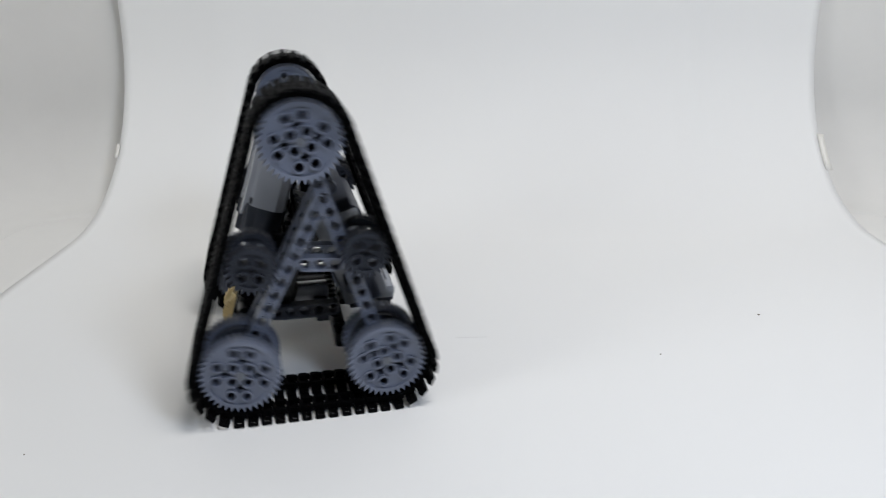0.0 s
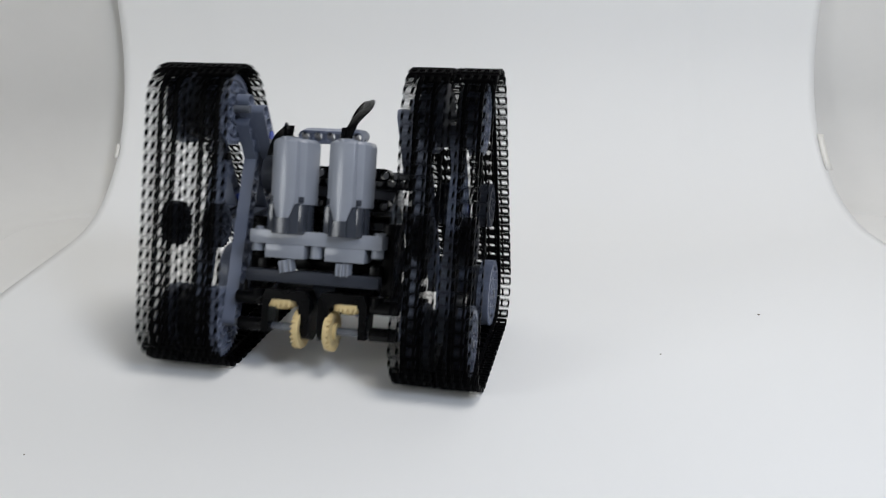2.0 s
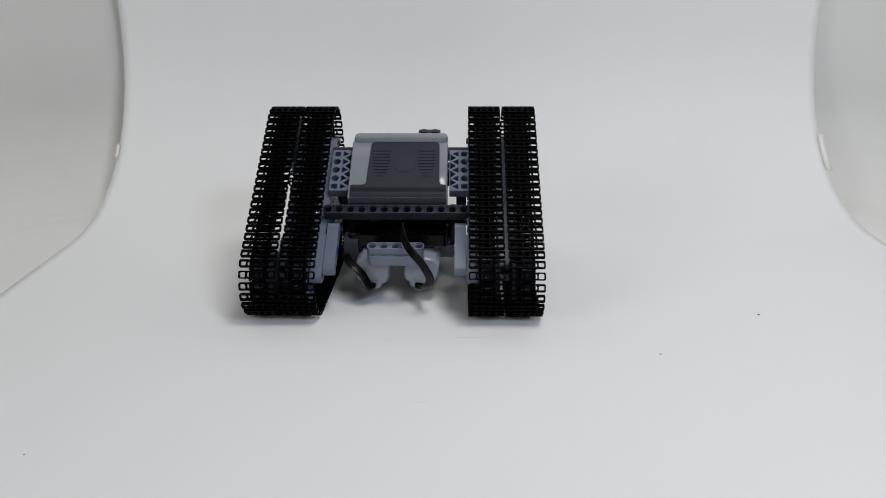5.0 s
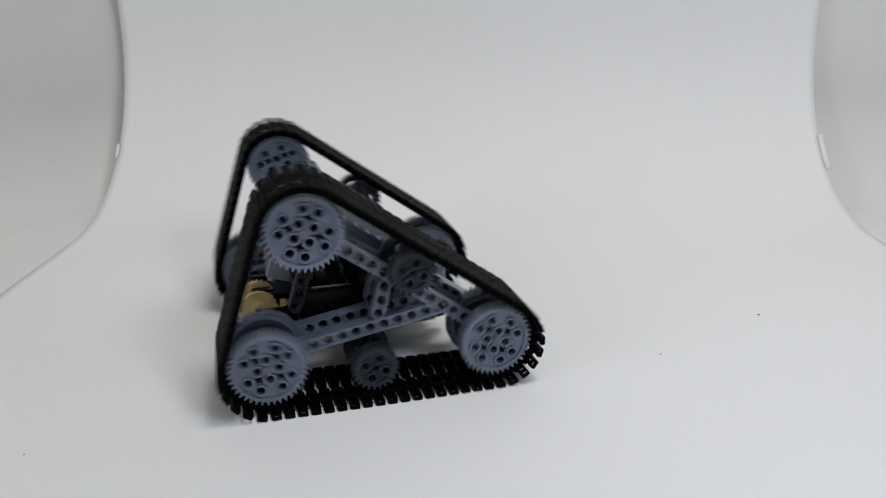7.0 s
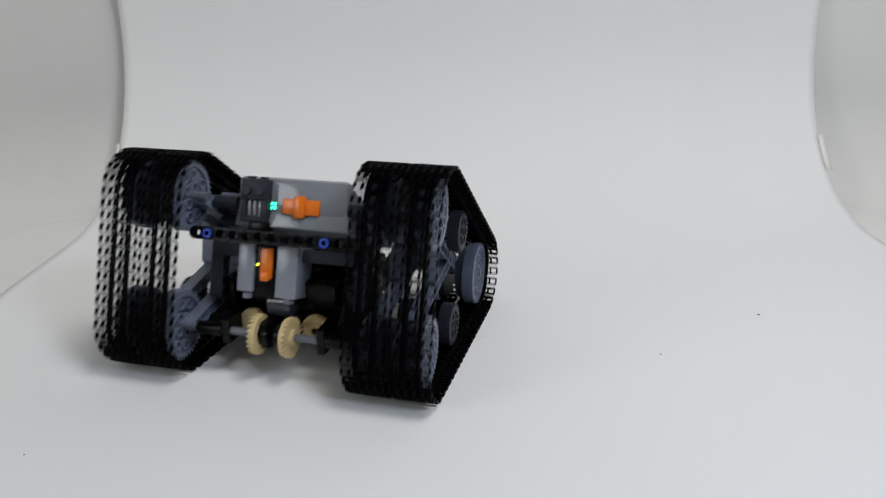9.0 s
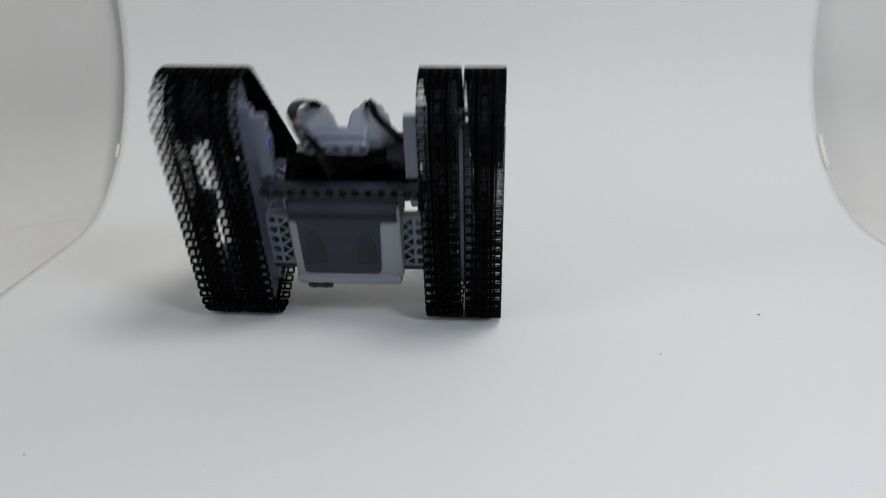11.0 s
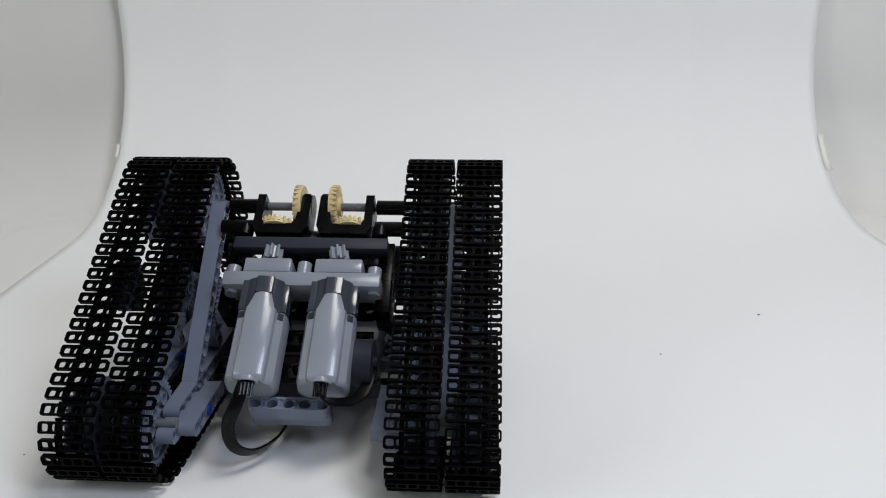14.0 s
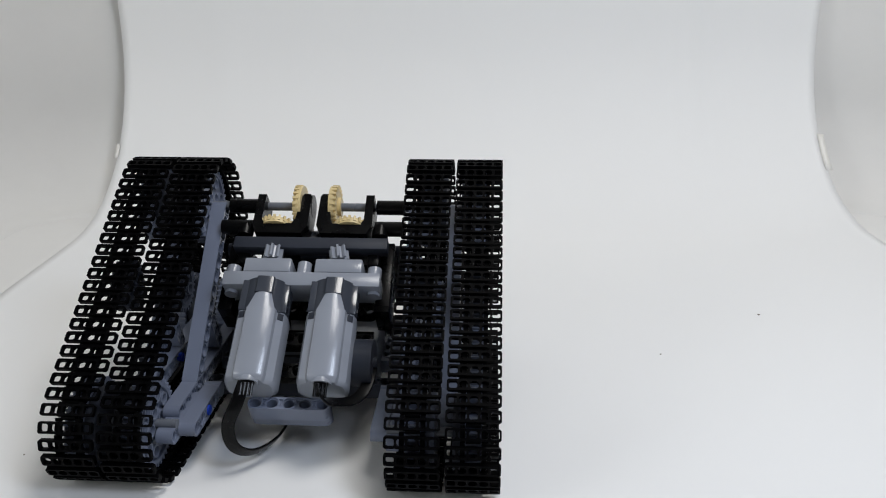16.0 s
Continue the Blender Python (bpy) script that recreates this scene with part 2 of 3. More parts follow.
# -- track links --
def link_mesh():
    bm = bmesh.new()
    w, c = BELT / 2, 0.7
    # tread bar with five rounded windows and cut corners
    h = 2.6
    outline = [(-w + c, -h), (w - c, -h), (w, -h + c), (w, h - c), (w - c, h), (-w + c, h), (-w, h - c), (-w, -h + c)]
    holes = []
    for k in range(5):
        x, a, b = -9.2 + 4.6 * k, 1.85, 1.68
        f = 0.55 if k in (0, 4) else 0.8
        holes.append([(x - a + f, -b), (x + a - f, -b), (x + a, -b + f), (x + a, b - f), (x + a - f, b), (x - a + f, b), (x - a, b - f), (x - a, -b + f)])
    slab(bm, outline, holes, 1.2, 3.4)
    # hinge: two ears ahead, one pin block behind
    for x in (-4.5, 4.5):
        box(bm, x - 1.0, x + 1.0, -2.4, 3.9, -1.6, 1.3, 0)
    box(bm, -3.2, 3.2, -3.7, -1.9, -1.4, 1.3, 0)
    return bm


BELT_R = RAD - 3.4
CORNERS = [P, S2, S1]


def belt_path():
    """Straight and round stretches of the loop (u, v), counter-clockwise."""
    out = []
    n = len(CORNERS)
    for i in range(n):
        a, b, c = CORNERS[i - 1], CORNERS[i], CORNERS[(i + 1) % n]
        d0, d1 = (b - a).normalized(), (c - b).normalized()
        n0, n1 = Vector((d0.y, -d0.x)), Vector((d1.y, -d1.x))
        a0, a1 = math.atan2(n0.y, n0.x), math.atan2(n1.y, n1.x)
        while a1 < a0:
            a1 += 2 * math.pi
        out.append(("arc", b, a0, a1, BELT_R * (a1 - a0)))
        out.append(("line", b + n1 * BELT_R, d1, n1, (c - b).length))
    return out


LOOP = belt_path()
LOOP_LEN = sum(s[-1] for s in LOOP)
LINKS = round(LOOP_LEN / 6.93)
PITCH = LOOP_LEN / LINKS


def belt_pose(x, s):
    s %= LOOP_LEN
    for st in LOOP:
        if s <= st[-1]:
            break
        s -= st[-1]
    if st[0] == "arc":
        a = st[2] + s / BELT_R
        out = Vector((math.cos(a), math.sin(a)))
        at = st[1] + out * BELT_R
    else:
        out, at = st[3], st[1] + st[2] * s
    return Matrix.Translation((x * MM, at.x * MM, at.y * MM)) @ Matrix.Rotation(math.atan2(out.y, out.x) - math.pi / 2, 4, "X")


link = None
belts = []                       # (side, x, link objects)
for side in (-1, 1):
    for x in (OUTER_X, INNER_X):
        row = []
        for i in range(LINKS):
            if link is None:
                link = ob = part("track_link", link_mesh(), RUBBER, robot, "black plastic track link with square windows")
            else:
                ob = again(link, Matrix())
            ob.matrix_basis = belt_pose(side * x, i * PITCH)
            row.append(ob)
        belts.append((side, row, side * x))

# -- gears, which turn with the belts --
grid_12 = [(sx * a, sy * b) for a, b in ((4, 4), (12, 4), (4, 12)) for sx in (-1, 1) for sy in (-1, 1)]
big_gear = part("drive_gear", gear_mesh(40, grid_12, 7.6, ((0, 0), (8, 0), (-8, 0), (0, 8), (0, -8))), SHADED_GREY, robot, "large grey forty-tooth gear with pin holes, shade in its colour")
# idlers take the dark plastic to give the shadow inside the belts
small_gear = part("idler_gear", gear_mesh(24, [(4.2, 4.2), (-4.2, 4.2), (4.2, -4.2), (-4.2, -4.2)]), DARK, robot, "twenty-four-tooth idler gear, coloured dark for the shadow it sits in")
gears = []                       # (side, object, home, radius)
first_big, first_small = True, True
for side in (-1, 1):
    for x in (OUTER_X, INNER_X):
        for k, c in enumerate((P, S1, S2)):
            home = mm_pose(side * x, c.x, c.y, 0, 90, 0)
            ob = big_gear if first_big else again(big_gear, home)
            first_big = False
            gears.append((side, ob, home, 20.0, 0.35 * k + 0.2 * side))
        for fr, s in ((frame_1, 69), (frame_2, 65)):
            c = fr(0, s, 7.6 if fr is frame_1 else 9.6).translation / MM
            home = mm_pose(side * x, c.y, c.z, 0, 90, 0)
            ob = small_gear if first_small else again(small_gear, home)
            first_small = False
            gears.append((side, ob, home, 12.0, 0.2))
for side, ob, home, r, turn in gears:
    ob.matrix_basis = home @ Matrix.Rotation(turn, 4, "Z")

# -- side frames --
JOINT = S2 + (P - S2) * 0.74
for side in (-1, 1):
    for x in (WIDE / 2 - PAIR / 2, WIDE / 2 - PAIR + 3.9):
        d2 = (P - S2).normalized()
        mid = S2 + d2 * 60
        beam(15, SHADED_GREY, robot, between(mid - d2 * 56, mid + d2 * 56, side * x), "grey fifteen-hole beam of the side frame, shade in its colour")
        d1 = (JOINT - S1).normalized()
        mid = S1 + d1 * 50
        beam(13, SHADED_GREY, robot, between(mid - d1 * 48, mid + d1 * 48, side * (x + 0.02)), "grey thirteen-hole beam of the side frame, shade in its colour")
        a, b = Vector((6.5, 9.0)), Vector((8.5, -22.0))
        beam(3, SHADED_GREY, robot, between(a, b, side * (x + 0.3)), "short grey cross beam, shade in its colour")
    # axles and collars
    for c in (P, S1, S2):
        bm = bmesh.new()
        rod(bm, (side * 48.5, c.x, c.y), (side * (WIDE / 2 - 7), c.x, c.y), 2.3, 12)
        part("axle", bm, STEEL, robot, "grey plastic axle")
        bm = bmesh.new()
        rod(bm, (side * (OUTER_X - 4.2), c.x, c.y), (side * (OUTER_X - 9), c.x, c.y), 17.5, 32)
        rod(bm, (side * (INNER_X + 4.2), c.x, c.y), (side * (INNER_X + 9), c.x, c.y), 17.5, 32)
        part("hub", bm, DARK, robot, "dark grey wheel hub between the gears")
    # short light beams at the apex
    beam(5, SHADED_GREY, robot, frame_2(side * 44.5, 19, 4, 0, 90, 0), "grey five-hole side beam at the apex, shade in its colour")
    beam(5, SHADED_GREY, robot, frame_2(side * 52.6, 12.5, 4.3, 0, 90, 0))
    bm = bmesh.new()
    rod(bm, (-side * 40.5, 38, 4), (-side * 48.5, 38, 4), 4.0, 18)
    part("connector", bm, SHADED_GREY, robot).matrix_basis = frame_2(0, 0, 0)
    bm = bmesh.new()
    rod(bm, (side * 40.2, P.x + 17, -10), (side * 41, P.x + 17, -10), 2.6, 12)
    part("pin", bm, BLUE, robot, "blue friction pin")
    bm = bmesh.new()
    rod(bm, (side * 78, JOINT.x, JOINT.y), (side * 69.5, JOINT.x, JOINT.y), 2.4, 10)
    part("pin", bm, BLACK, robot)
    c = S2 + (P - S2) * 0.50
    bm = bmesh.new()
    rod(bm, (side * 78.6, c.x, c.y), (side * 69.5, c.x, c.y), 2.5, 10)
    part("pin", bm, BLUE, robot, "blue friction pin")


# -- motors on the motor side --
def motor(x):
    """A motor along local z: a convex panel between two stepped flats, its tongue running up into the dark cap."""
    half = [(12.2, -6.5), (12.2, 2.8), (10.9, 6.9), (7.6, 8.7), (6.9, 11.4)]
    panel = [(6.5 - 13.0 * i / 10, 13.1 - (6.5 - 13.0 * i / 10) ** 2 / 30) for i in range(11)]
    under = [(-9.0 + 18.0 * i / 4, -10.5 - 1.2 * math.sin(math.pi * i / 4)) for i in range(5)]
    loop = half + panel + [(-a, b) for a, b in reversed(half)] + under
    bm = bmesh.new()
    rings = []
    for z, k in ((0.0, 0.86), (0.9, 0.95), (2.6, 1.0), (37.0, 1.0)):
        rings.append([bm.verts.new((a * k, b * k, z)) for a, b in loop])
    for lo, hi in zip(rings, rings[1:]):
        for i in range(len(loop)):
            j = (i + 1) % len(loop)
            bm.faces.new((lo[i], lo[j], hi[j], hi[i]))
    bm.faces.new(rings[0])
    bm.faces.new(rings[-1])
    # the tongue
    lo, hi = [], []
    for a, b in [(6.7, 9.0)] + panel + [(-6.7, 9.0)]:
        lo.append(bm.verts.new((a, b, 36.9)))
        hi.append(bm.verts.new((a * 0.58, b + (0.28 if b > 10 else 0), 45.0)))
    for i in range(len(lo) - 1):
        bm.faces.new((lo[i], lo[i + 1], hi[i + 1], hi[i]))
    bm.faces.new(hi)
    # raised arch round the cable
    arch = [(4.9 * math.cos(math.pi * i / 10), 8.6 + 4.2 * math.sin(math.pi * i / 10)) for i in range(11)]
    slab(bm, arch + [(-4.9, 6.0), (4.9, 6.0)], [[(a * 0.8, 7.0 + (b - 7.0) * 0.8) for a, b in arch]], -0.7, 1.6)
    bmesh.ops.recalc_face_normals(bm, faces=bm.faces[:])
    body = part("motor", bm, LIGHT, robot, "light grey electric motor with dark front cap")
    body.matrix_basis = frame_1(x, 17, 3.0, -90, 0, 0) @ Matrix.Rotation(math.pi + 0.12, 4, "Z")
    bm = bmesh.new()
    slab(bm, circle(0, 0, 12.1, 40), [], 36.6, 54.0)
    for sx in (-1, 1):
        box(bm, min(sx * 6.4, sx * 11.6), max(sx * 6.4, sx * 11.6), 2.0, 8.6, 37.05, 53.6, 0.5)
    slab(bm, [(-4.3, 8), (4.3, 8), (4.3, 12.7), (3.7, 13.3), (1.8, 13.6), (-1.8, 13.6), (-3.7, 13.3), (-4.3, 12.7)], [], 45.1, 53.8)
    part("motor_cap", bm, CAP, body, "shiny dark grey motor cap")
    for sx in (-1, 1):
        bm = bmesh.new()
        box(bm, -1.5, 1.5, -0.35, 0.35, 32.8, 36.2, 0.15)
        part("slot", bm, DARK, body).matrix_basis = mm_pose(sx * 9.3, 7.9, 0, 0, 0, -30 * sx)
    bm = bmesh.new()
    box(bm, -3.2, 3.2, 7.4, 11.4, -1.4, 2.0, 0.6)
    for k in range(4):
        rod(bm, (-2.4 + 1.6 * k, 10, -1), (-2.4 + 1.6 * k, 9, -7), 0.75, 8)
    part("cable_outlet", bm, BLACK, body)
    bm = bmesh.new()
    rod(bm, (0, 0, 57), (0, 0, 82), 2.3, 10)
    part("shaft", bm, STEEL, body)


motor(-17)
motor(17)

bm = bmesh.new()
box(bm, -39.5, 39.5, 71.5, 79.5, -6, 10.5, 0.6)
for sx in (-1, 1):
    box(bm, sx * 18 - 12, sx * 18 + 12, 79.3, 87.5, -4, 10.8, 1.0)
for x in (0, -36, 36):
    rod(bm, (x, 79, 6), (x, 86.5 if x == 0 else 84, 6), 3.6, 20)
for x in (-36, 36):
    rod(bm, (x, 71.6, 3.0), (x, 69.8, 3.0), 3.3, 16)
bracket = part("motor_bracket", bm, LIGHT, robot, "light grey bracket that holds both motors")
bracket.matrix_basis = frame_1(0, -2.2, 0)

pin_bm = gear_mesh(8, [], 7.0)
pinion = part("pinion", pin_bm, LIGHT, robot, "small light grey eight-tooth pinion")
pinion.matrix_basis = frame_1(-17, 89.6, 7.5, -90, 0, 0)
again(pinion, frame_1(17, 89.6, 7.5, -90, 0, 12))

bm = bmesh.new()
box(bm, -38, 42, 95.4, 102.4, 1.8, 9.6, 0.8)
bar = part("cross_bar", bm, DARK, robot, "plain dark grey cross bar")
bar.matrix_basis = frame_1(-0.5, -3.2, 0)


# -- gearboxes with tan crown gears at the motor-side corner --
def crown(teeth, r):
    bm = bmesh.new()
    slab(bm, circle(0, 0, r - 1.4, 40), [circle(0, 0, 2.4, 12)], -1.8, 1.8)
    slab(bm, circle(0, 0, 5, 20), [circle(0, 0, 2.4, 12)], -3.6, 3.6)
    for i in range(teeth):
        a = 2 * math.pi * i / teeth
        m = Matrix.Rotation(a, 4, "Z")
        bmesh.ops.create_cube(bm, size=1, matrix=m @ Matrix.Translation((r - 1.5, 0, 0.6)) @ Matrix.Diagonal((3.2, 1.25, 3.0, 1)))
    slab(bm, circle(0, 0, r - 0.4, 40), [circle(0, 0, r - 3.4, 40)], -2.0, 0.6)
    return bm


crown_gear = part("crown_gear", crown(24, 11.6), TAN, robot, "tan twenty-four-tooth crown gear")
bevel_gear = part("bevel_gear", crown(20, 9.2), TAN, robot, "tan bevel gear")
for sx in (-1, 1):
    m = mm_pose(sx * 9.5, S1.x, S1.y, 0, 90 * sx, 0)
    if sx < 0:
        crown_gear.matrix_basis = m
    else:
        again(crown_gear, m)
    m = frame_1(sx * 20, 111.2, 0.5, -90, 0, 0)
    if sx < 0:
        bevel_gear.matrix_basis = m
    else:
        again(bevel_gear, m)
    bm = bmesh.new()
    fork = [(5, 103.4), (29.5, 103.4), (31.6, 108.5), (31.6, 128.6), (27.2, 128.6), (27.2, 112), (25.4, 109.6), (11.0, 109.6), (9.4, 112.5), (7.6, 127.4), (6.6, 129.2), (3.4, 129.2), (2.4, 127.4), (2.4, 108.5)]
    slab(bm, [(sx * a, b) for a, b in fork], [], -7.5, 7.0)
    rod(bm, (sx * 2.2, 125.6, 0), (sx * 7.6, 125.6, 0), 6.4, 20)
    part("gearbox", bm, BLACK, robot, "black forked gearbox frame").matrix_basis = frame_1(0, 0, 0)
    bm = bmesh.new()
    rod(bm, (sx * 4, 125.6, 0), (sx * 50, 125.6, 0), 2.3, 12)
    part("axle", bm, STEEL, robot).matrix_basis = frame_1(0, 0, 0)
    bm = bmesh.new()
    rod(bm, (sx * 32.6, 125.6, 0), (sx * 48, 125.6, 0), 4.0, 18)
    rod(bm, (sx * 33, 110, 2), (sx * 49, 110, 2), 4.0, 18)
    rod(bm, (sx * 36, 110, 2), (sx * 36, 104, 2), 4.2, 18)
    part("connector", bm, BLACK, robot, "black axle connector").matrix_basis = frame_1(0, 0, 0)
    # black gear train and frame inside
    bm = bmesh.new()
    box(bm, sx * 40 - 3.8, sx * 40 + 3.8, 62, 104, -22, -2, 0.8)
    box(bm, sx * 34 - 3, sx * 34 + 3, 86, 96, -10, 4, 0.8)
    part("inner_frame", bm, BLACK, robot, "black inner frame").matrix_basis = frame_1(0, 0, 0)

bm = bmesh.new()
box(bm, -36, 36, 84, 92, -22, -8, 0.8)
box(bm, -30, 30, 96, 106, -26, -12, 0.8)
part("centre_frame", bm, BLACK, robot, "black centre frame of beams").matrix_basis = frame_1(0, 0, 0)

for s, n in ((34, -16), (52, -17), (70, -16)):
    beam(9, BLACK, robot, frame_1(0, s, n, 0, 0, 90), "black nine-hole cross beam behind the motors")
bm = bmesh.new()
rod(bm, (-34, 60, -24), (34, 60, -24), 2.4, 12)
rod(bm, (-22, 60, -24), (-12, 60, -24), 10.0, 24)
rod(bm, (12, 60, -24), (22, 60, -24), 10.0, 24)
part("inner_axle", bm, BLACK, robot, "black axle with two drums").matrix_basis = frame_1(0, 0, 0)
bm = bmesh.new()
rod(bm, (28, 37, -8), (38, 37, -8), 11.5, 28)
rod(bm, (26, 37, -8), (40, 37, -8), 3.0, 14)
part("drum", bm, DARK, robot, "dark grey drum beside the motors").matrix_basis = frame_1(0, 0, 0)
bm = bmesh.new()
rod(bm, (-8, 108, -13), (6, 108, -13), 9.0, 28)
part("roller", bm, CAP, robot, "shiny dark grey roller between the gearboxes").matrix_basis = frame_1(0, 0, 0)

# -- beam pair at the apex --
beam(5, SHADED_GREY, robot, mm_pose(0, P.x + 15.0, -5.0, 0, 0, 90), "grey five-hole beam at the apex")
beam(5, SHADED_GREY, robot, mm_pose(0, P.x + 16.5, -10.6, 0, 0, 90), "grey five-hole beam at the apex")


# -- battery box --
def rounded(points, r, seg=5):
    """A loop with its corners rounded; r: one radius for each corner."""
    out = []
    n = len(points)
    for i in range(n):
        a, b, c = Vector(points[i - 1]), Vector(points[i]), Vector(points[(i + 1) % n])
        p, q = b + (a - b).normalized() * r[i], b + (c - b).normalized() * r[i]
        for k in range(seg + 1):
            f = k / seg
            v = p * (1 - f) ** 2 + b * 2 * f * (1 - f) + q * f * f
            out.append((v.x, v.y))
    return out


def battery():
    bm = bmesh.new()
    box(bm, -36.2, 35, 57, 113.5, -12, 15.2, 2.2)
    body = part("battery_box", bm, GLOSS, robot, "light grey battery box with dark lid")
    body.matrix_basis = frame_2(0, 0, 0)
    # lid: a panel with a foot that wraps round the box's lower edge
    bm = bmesh.new()
    panel = rounded([(-34.2, 60), (34.2, 60), (34.2, 68.5), (29.4, 68.5), (28.8, 110), (-21.6, 110), (-23.4, 68.5), (-34.2, 68.5)], [0.3, 0.3, 1.5, 3, 4, 4, 3, 1.5])
    slab(bm, panel, [], 14.0, 16.0)
    wrap = [(16.0, 66.0)] + [(16.0 - 7.5 + 7.5 * math.cos(math.pi / 2 * i / 6), 62.0 - 7.5 * math.sin(math.pi / 2 * i / 6)) for i in range(7)] + [(-6.0, 54.5), (-6.0, 58.0), (8.0, 58.0), (13.0, 66.0)]
    ends = [[bm.verts.new((x, b, a)) for a, b in wrap] for x in (-34.2, 34.2)]
    for i in range(len(wrap)):
        j = (i + 1) % len(wrap)
        bm.faces.new((ends[0][i], ends[0][j], ends[1][j], ends[1][i]))
    for e in ends:
        bm.faces.new(e)
    bmesh.ops.recalc_face_normals(bm, faces=bm.faces[:])
    lid = part("lid", bm, DARK, body, "dark grey battery lid with fine ribs")
    for cx in (-13.4, 19.6):
        for k, wide in enumerate((5, 8, 10, 11.5, 12.5, 13, 13, 13, 13)):
            bm = bmesh.new()
            box(bm, cx - wide / 2, cx + wide / 2, 76.5 + 3.0 * k, 77.9 + 3.0 * k, 15.9, 16.5, 0)
            part("rib", bm, DARK, lid)
    bm = bmesh.new()
    slab(bm, circle(3.2, 88, 7.5, 28), [], 15.9, 16.2)
    part("emblem", bm, DARK, lid)
    # end face, square to the short side
    bm = bmesh.new()
    box(bm, -34.9, 34.9, 63.5, 90.5, -20, -11, 3.2)
    end = part("end_cap", bm, GLOSS, body, "rounded light grey end of the battery box")
    end.matrix_basis = frame_2(0, 0, 0).inverted() @ frame_s(0, 0, 0)


battery()
bm = bmesh.new()
box(bm, -5, 18, 69.5, 78.5, -12, -9.2, 0.8)
box(bm, 2.6, 9.6, 67.5, 80.5, -12, -6.6, 1.6)
part("power_switch", bm, ORANGE, robot, "orange slide switch").matrix_basis = frame_s(0, 0, 0)
# plug: studs on the upper half, a recessed socket with bright contacts below
bm = bmesh.new()
box(bm, -30.5, -14, 77.5, 89.5, -14, -4.2, 0.8)
for x in (-26.3, -18.2):
    rod(bm, (x, 82.5, -5), (x, 82.5, -2.4), 2.5, 16)
    rod(bm, (x, 89, -9), (x, 91.0, -9), 2.4, 14)
box(bm, -30.5, -27.2, 64.5, 78, -14, -4.8, 0.5)
box(bm, -17.3, -14, 64.5, 78, -14, -4.8, 0.5)
box(bm, -28, -16, 64.5, 67.5, -14, -4.8, 0.5)
plug = part("plug", bm, DARK, robot, "dark grey cable plug with studs")
plug.matrix_basis = frame_s(1.3, -0.8, 0)
bm = bmesh.new()
box(bm, -27.4, -17.1, 67.3, 77.7, -12, -8.0, 0.3)
for x in (-25.6, -22.2, -18.9):
    box(bm, x - 0.9, x + 0.9, 68.0, 76.8, -8.2, -6.0, 0.3)
part("socket", bm, GLOSS, plug, "glossy grey socket with contacts")
bm = bmesh.new()
box(bm, -26, -13, 58.5, 65, -13, -6.5, 0.8)
part("cable_clamp", bm, BLACK, plug)
bm = bmesh.new()
for x in (-12.6, -10.3):
    for k in (71.8, 74.2):
        box(bm, x - 0.8, x + 0.8, k, k + 1.7, -12, -10.4, 0.3)
part("power_light", bm, LED_GREEN, robot, "glowing green light").matrix_basis = frame_s(0, 0, 0)


# -- side frames of the battery --
def lattice(side):
    """Three pin holes between two square windows down the outer edge, zigzag braces down the inner."""
    bm = bmesh.new()
    cuts = [circle(-3.6 * side, y, 2.8, 14) for y in (-8, 0, 8)]
    for y in (-15.6, 15.6):
        cuts.append([(-3.6 * side - 2.2, y - 2.2), (-3.6 * side + 2.2, y - 2.2), (-3.6 * side + 2.2, y + 2.2), (-3.6 * side - 2.2, y + 2.2)])
    for y in (-16, -8, 0, 8):
        cuts.append([(6.6 * side, y + 0.8), (6.6 * side, y + 7.2), (2.2 * side, y + 4)])
    for y in (-16, -8, 0, 8, 16):
        lo, hi = max(y - 3.0, -18.4), min(y + 3.0, 18.4)
        cuts.append([(0.6 * side, lo), (0.6 * side, hi), (5.2 * side, (lo + hi) / 2)])
    slab(bm, [(-7.2, -19.6), (7.2, -19.6), (7.2, 19.6), (-7.2, 19.6)], cuts, -3.5, 3.5)
    return bm


for side in (-1, 1):
    ob = part("lattice_frame", lattice(side), SHADED_GREY, robot, "light grey lattice frame beside the battery")
    ob.matrix_basis = frame_2(side * 43.5, 88, 6)
    bm = bmesh.new()
    rod(bm, (side * 35, 112, 2), (side * 52, 112, 2), 4.0, 16)
    rod(bm, (side * 35, 96, -4), (side * 52, 96, -4), 4.0, 16)
    part("connector", bm, DARK, robot).matrix_basis = frame_2(0, 0, 0)

beam(13, DARK, robot, frame_2(1.2, 49.8, 8, 0, 0, 90), "dark grey thirteen-hole cross beam below the battery")
beam(13, BLACK, robot, frame_s(-2, 55.5, 4, 0, 0, 90), "black thirteen-hole cross beam on the short side")
# second cross beam and uprights behind it
bm = bmesh.new()
box(bm, -45, 43, 42.8, 50.2, -13, -5.2, 0.8)
part("cross_bar", bm, DARK, robot, "plain dark grey bar under the black beam").matrix_basis = frame_s(0, 0, 0)
for x in (-45, 45):
    beam(5, DARK, robot, frame_s(x, 36, -14, 0, 90, 0), "dark grey upright beam")
for x in (-42, 30):
    bm = bmesh.new()
    slab(bm, circle(0, 0, 2.9, 16), [circle(0, 0, 1.5, 12)], 0, 1.6)
    part("pin", bm, BLUE, robot, "blue friction pin").matrix_basis = frame_s(x, 55.5, 7.4)

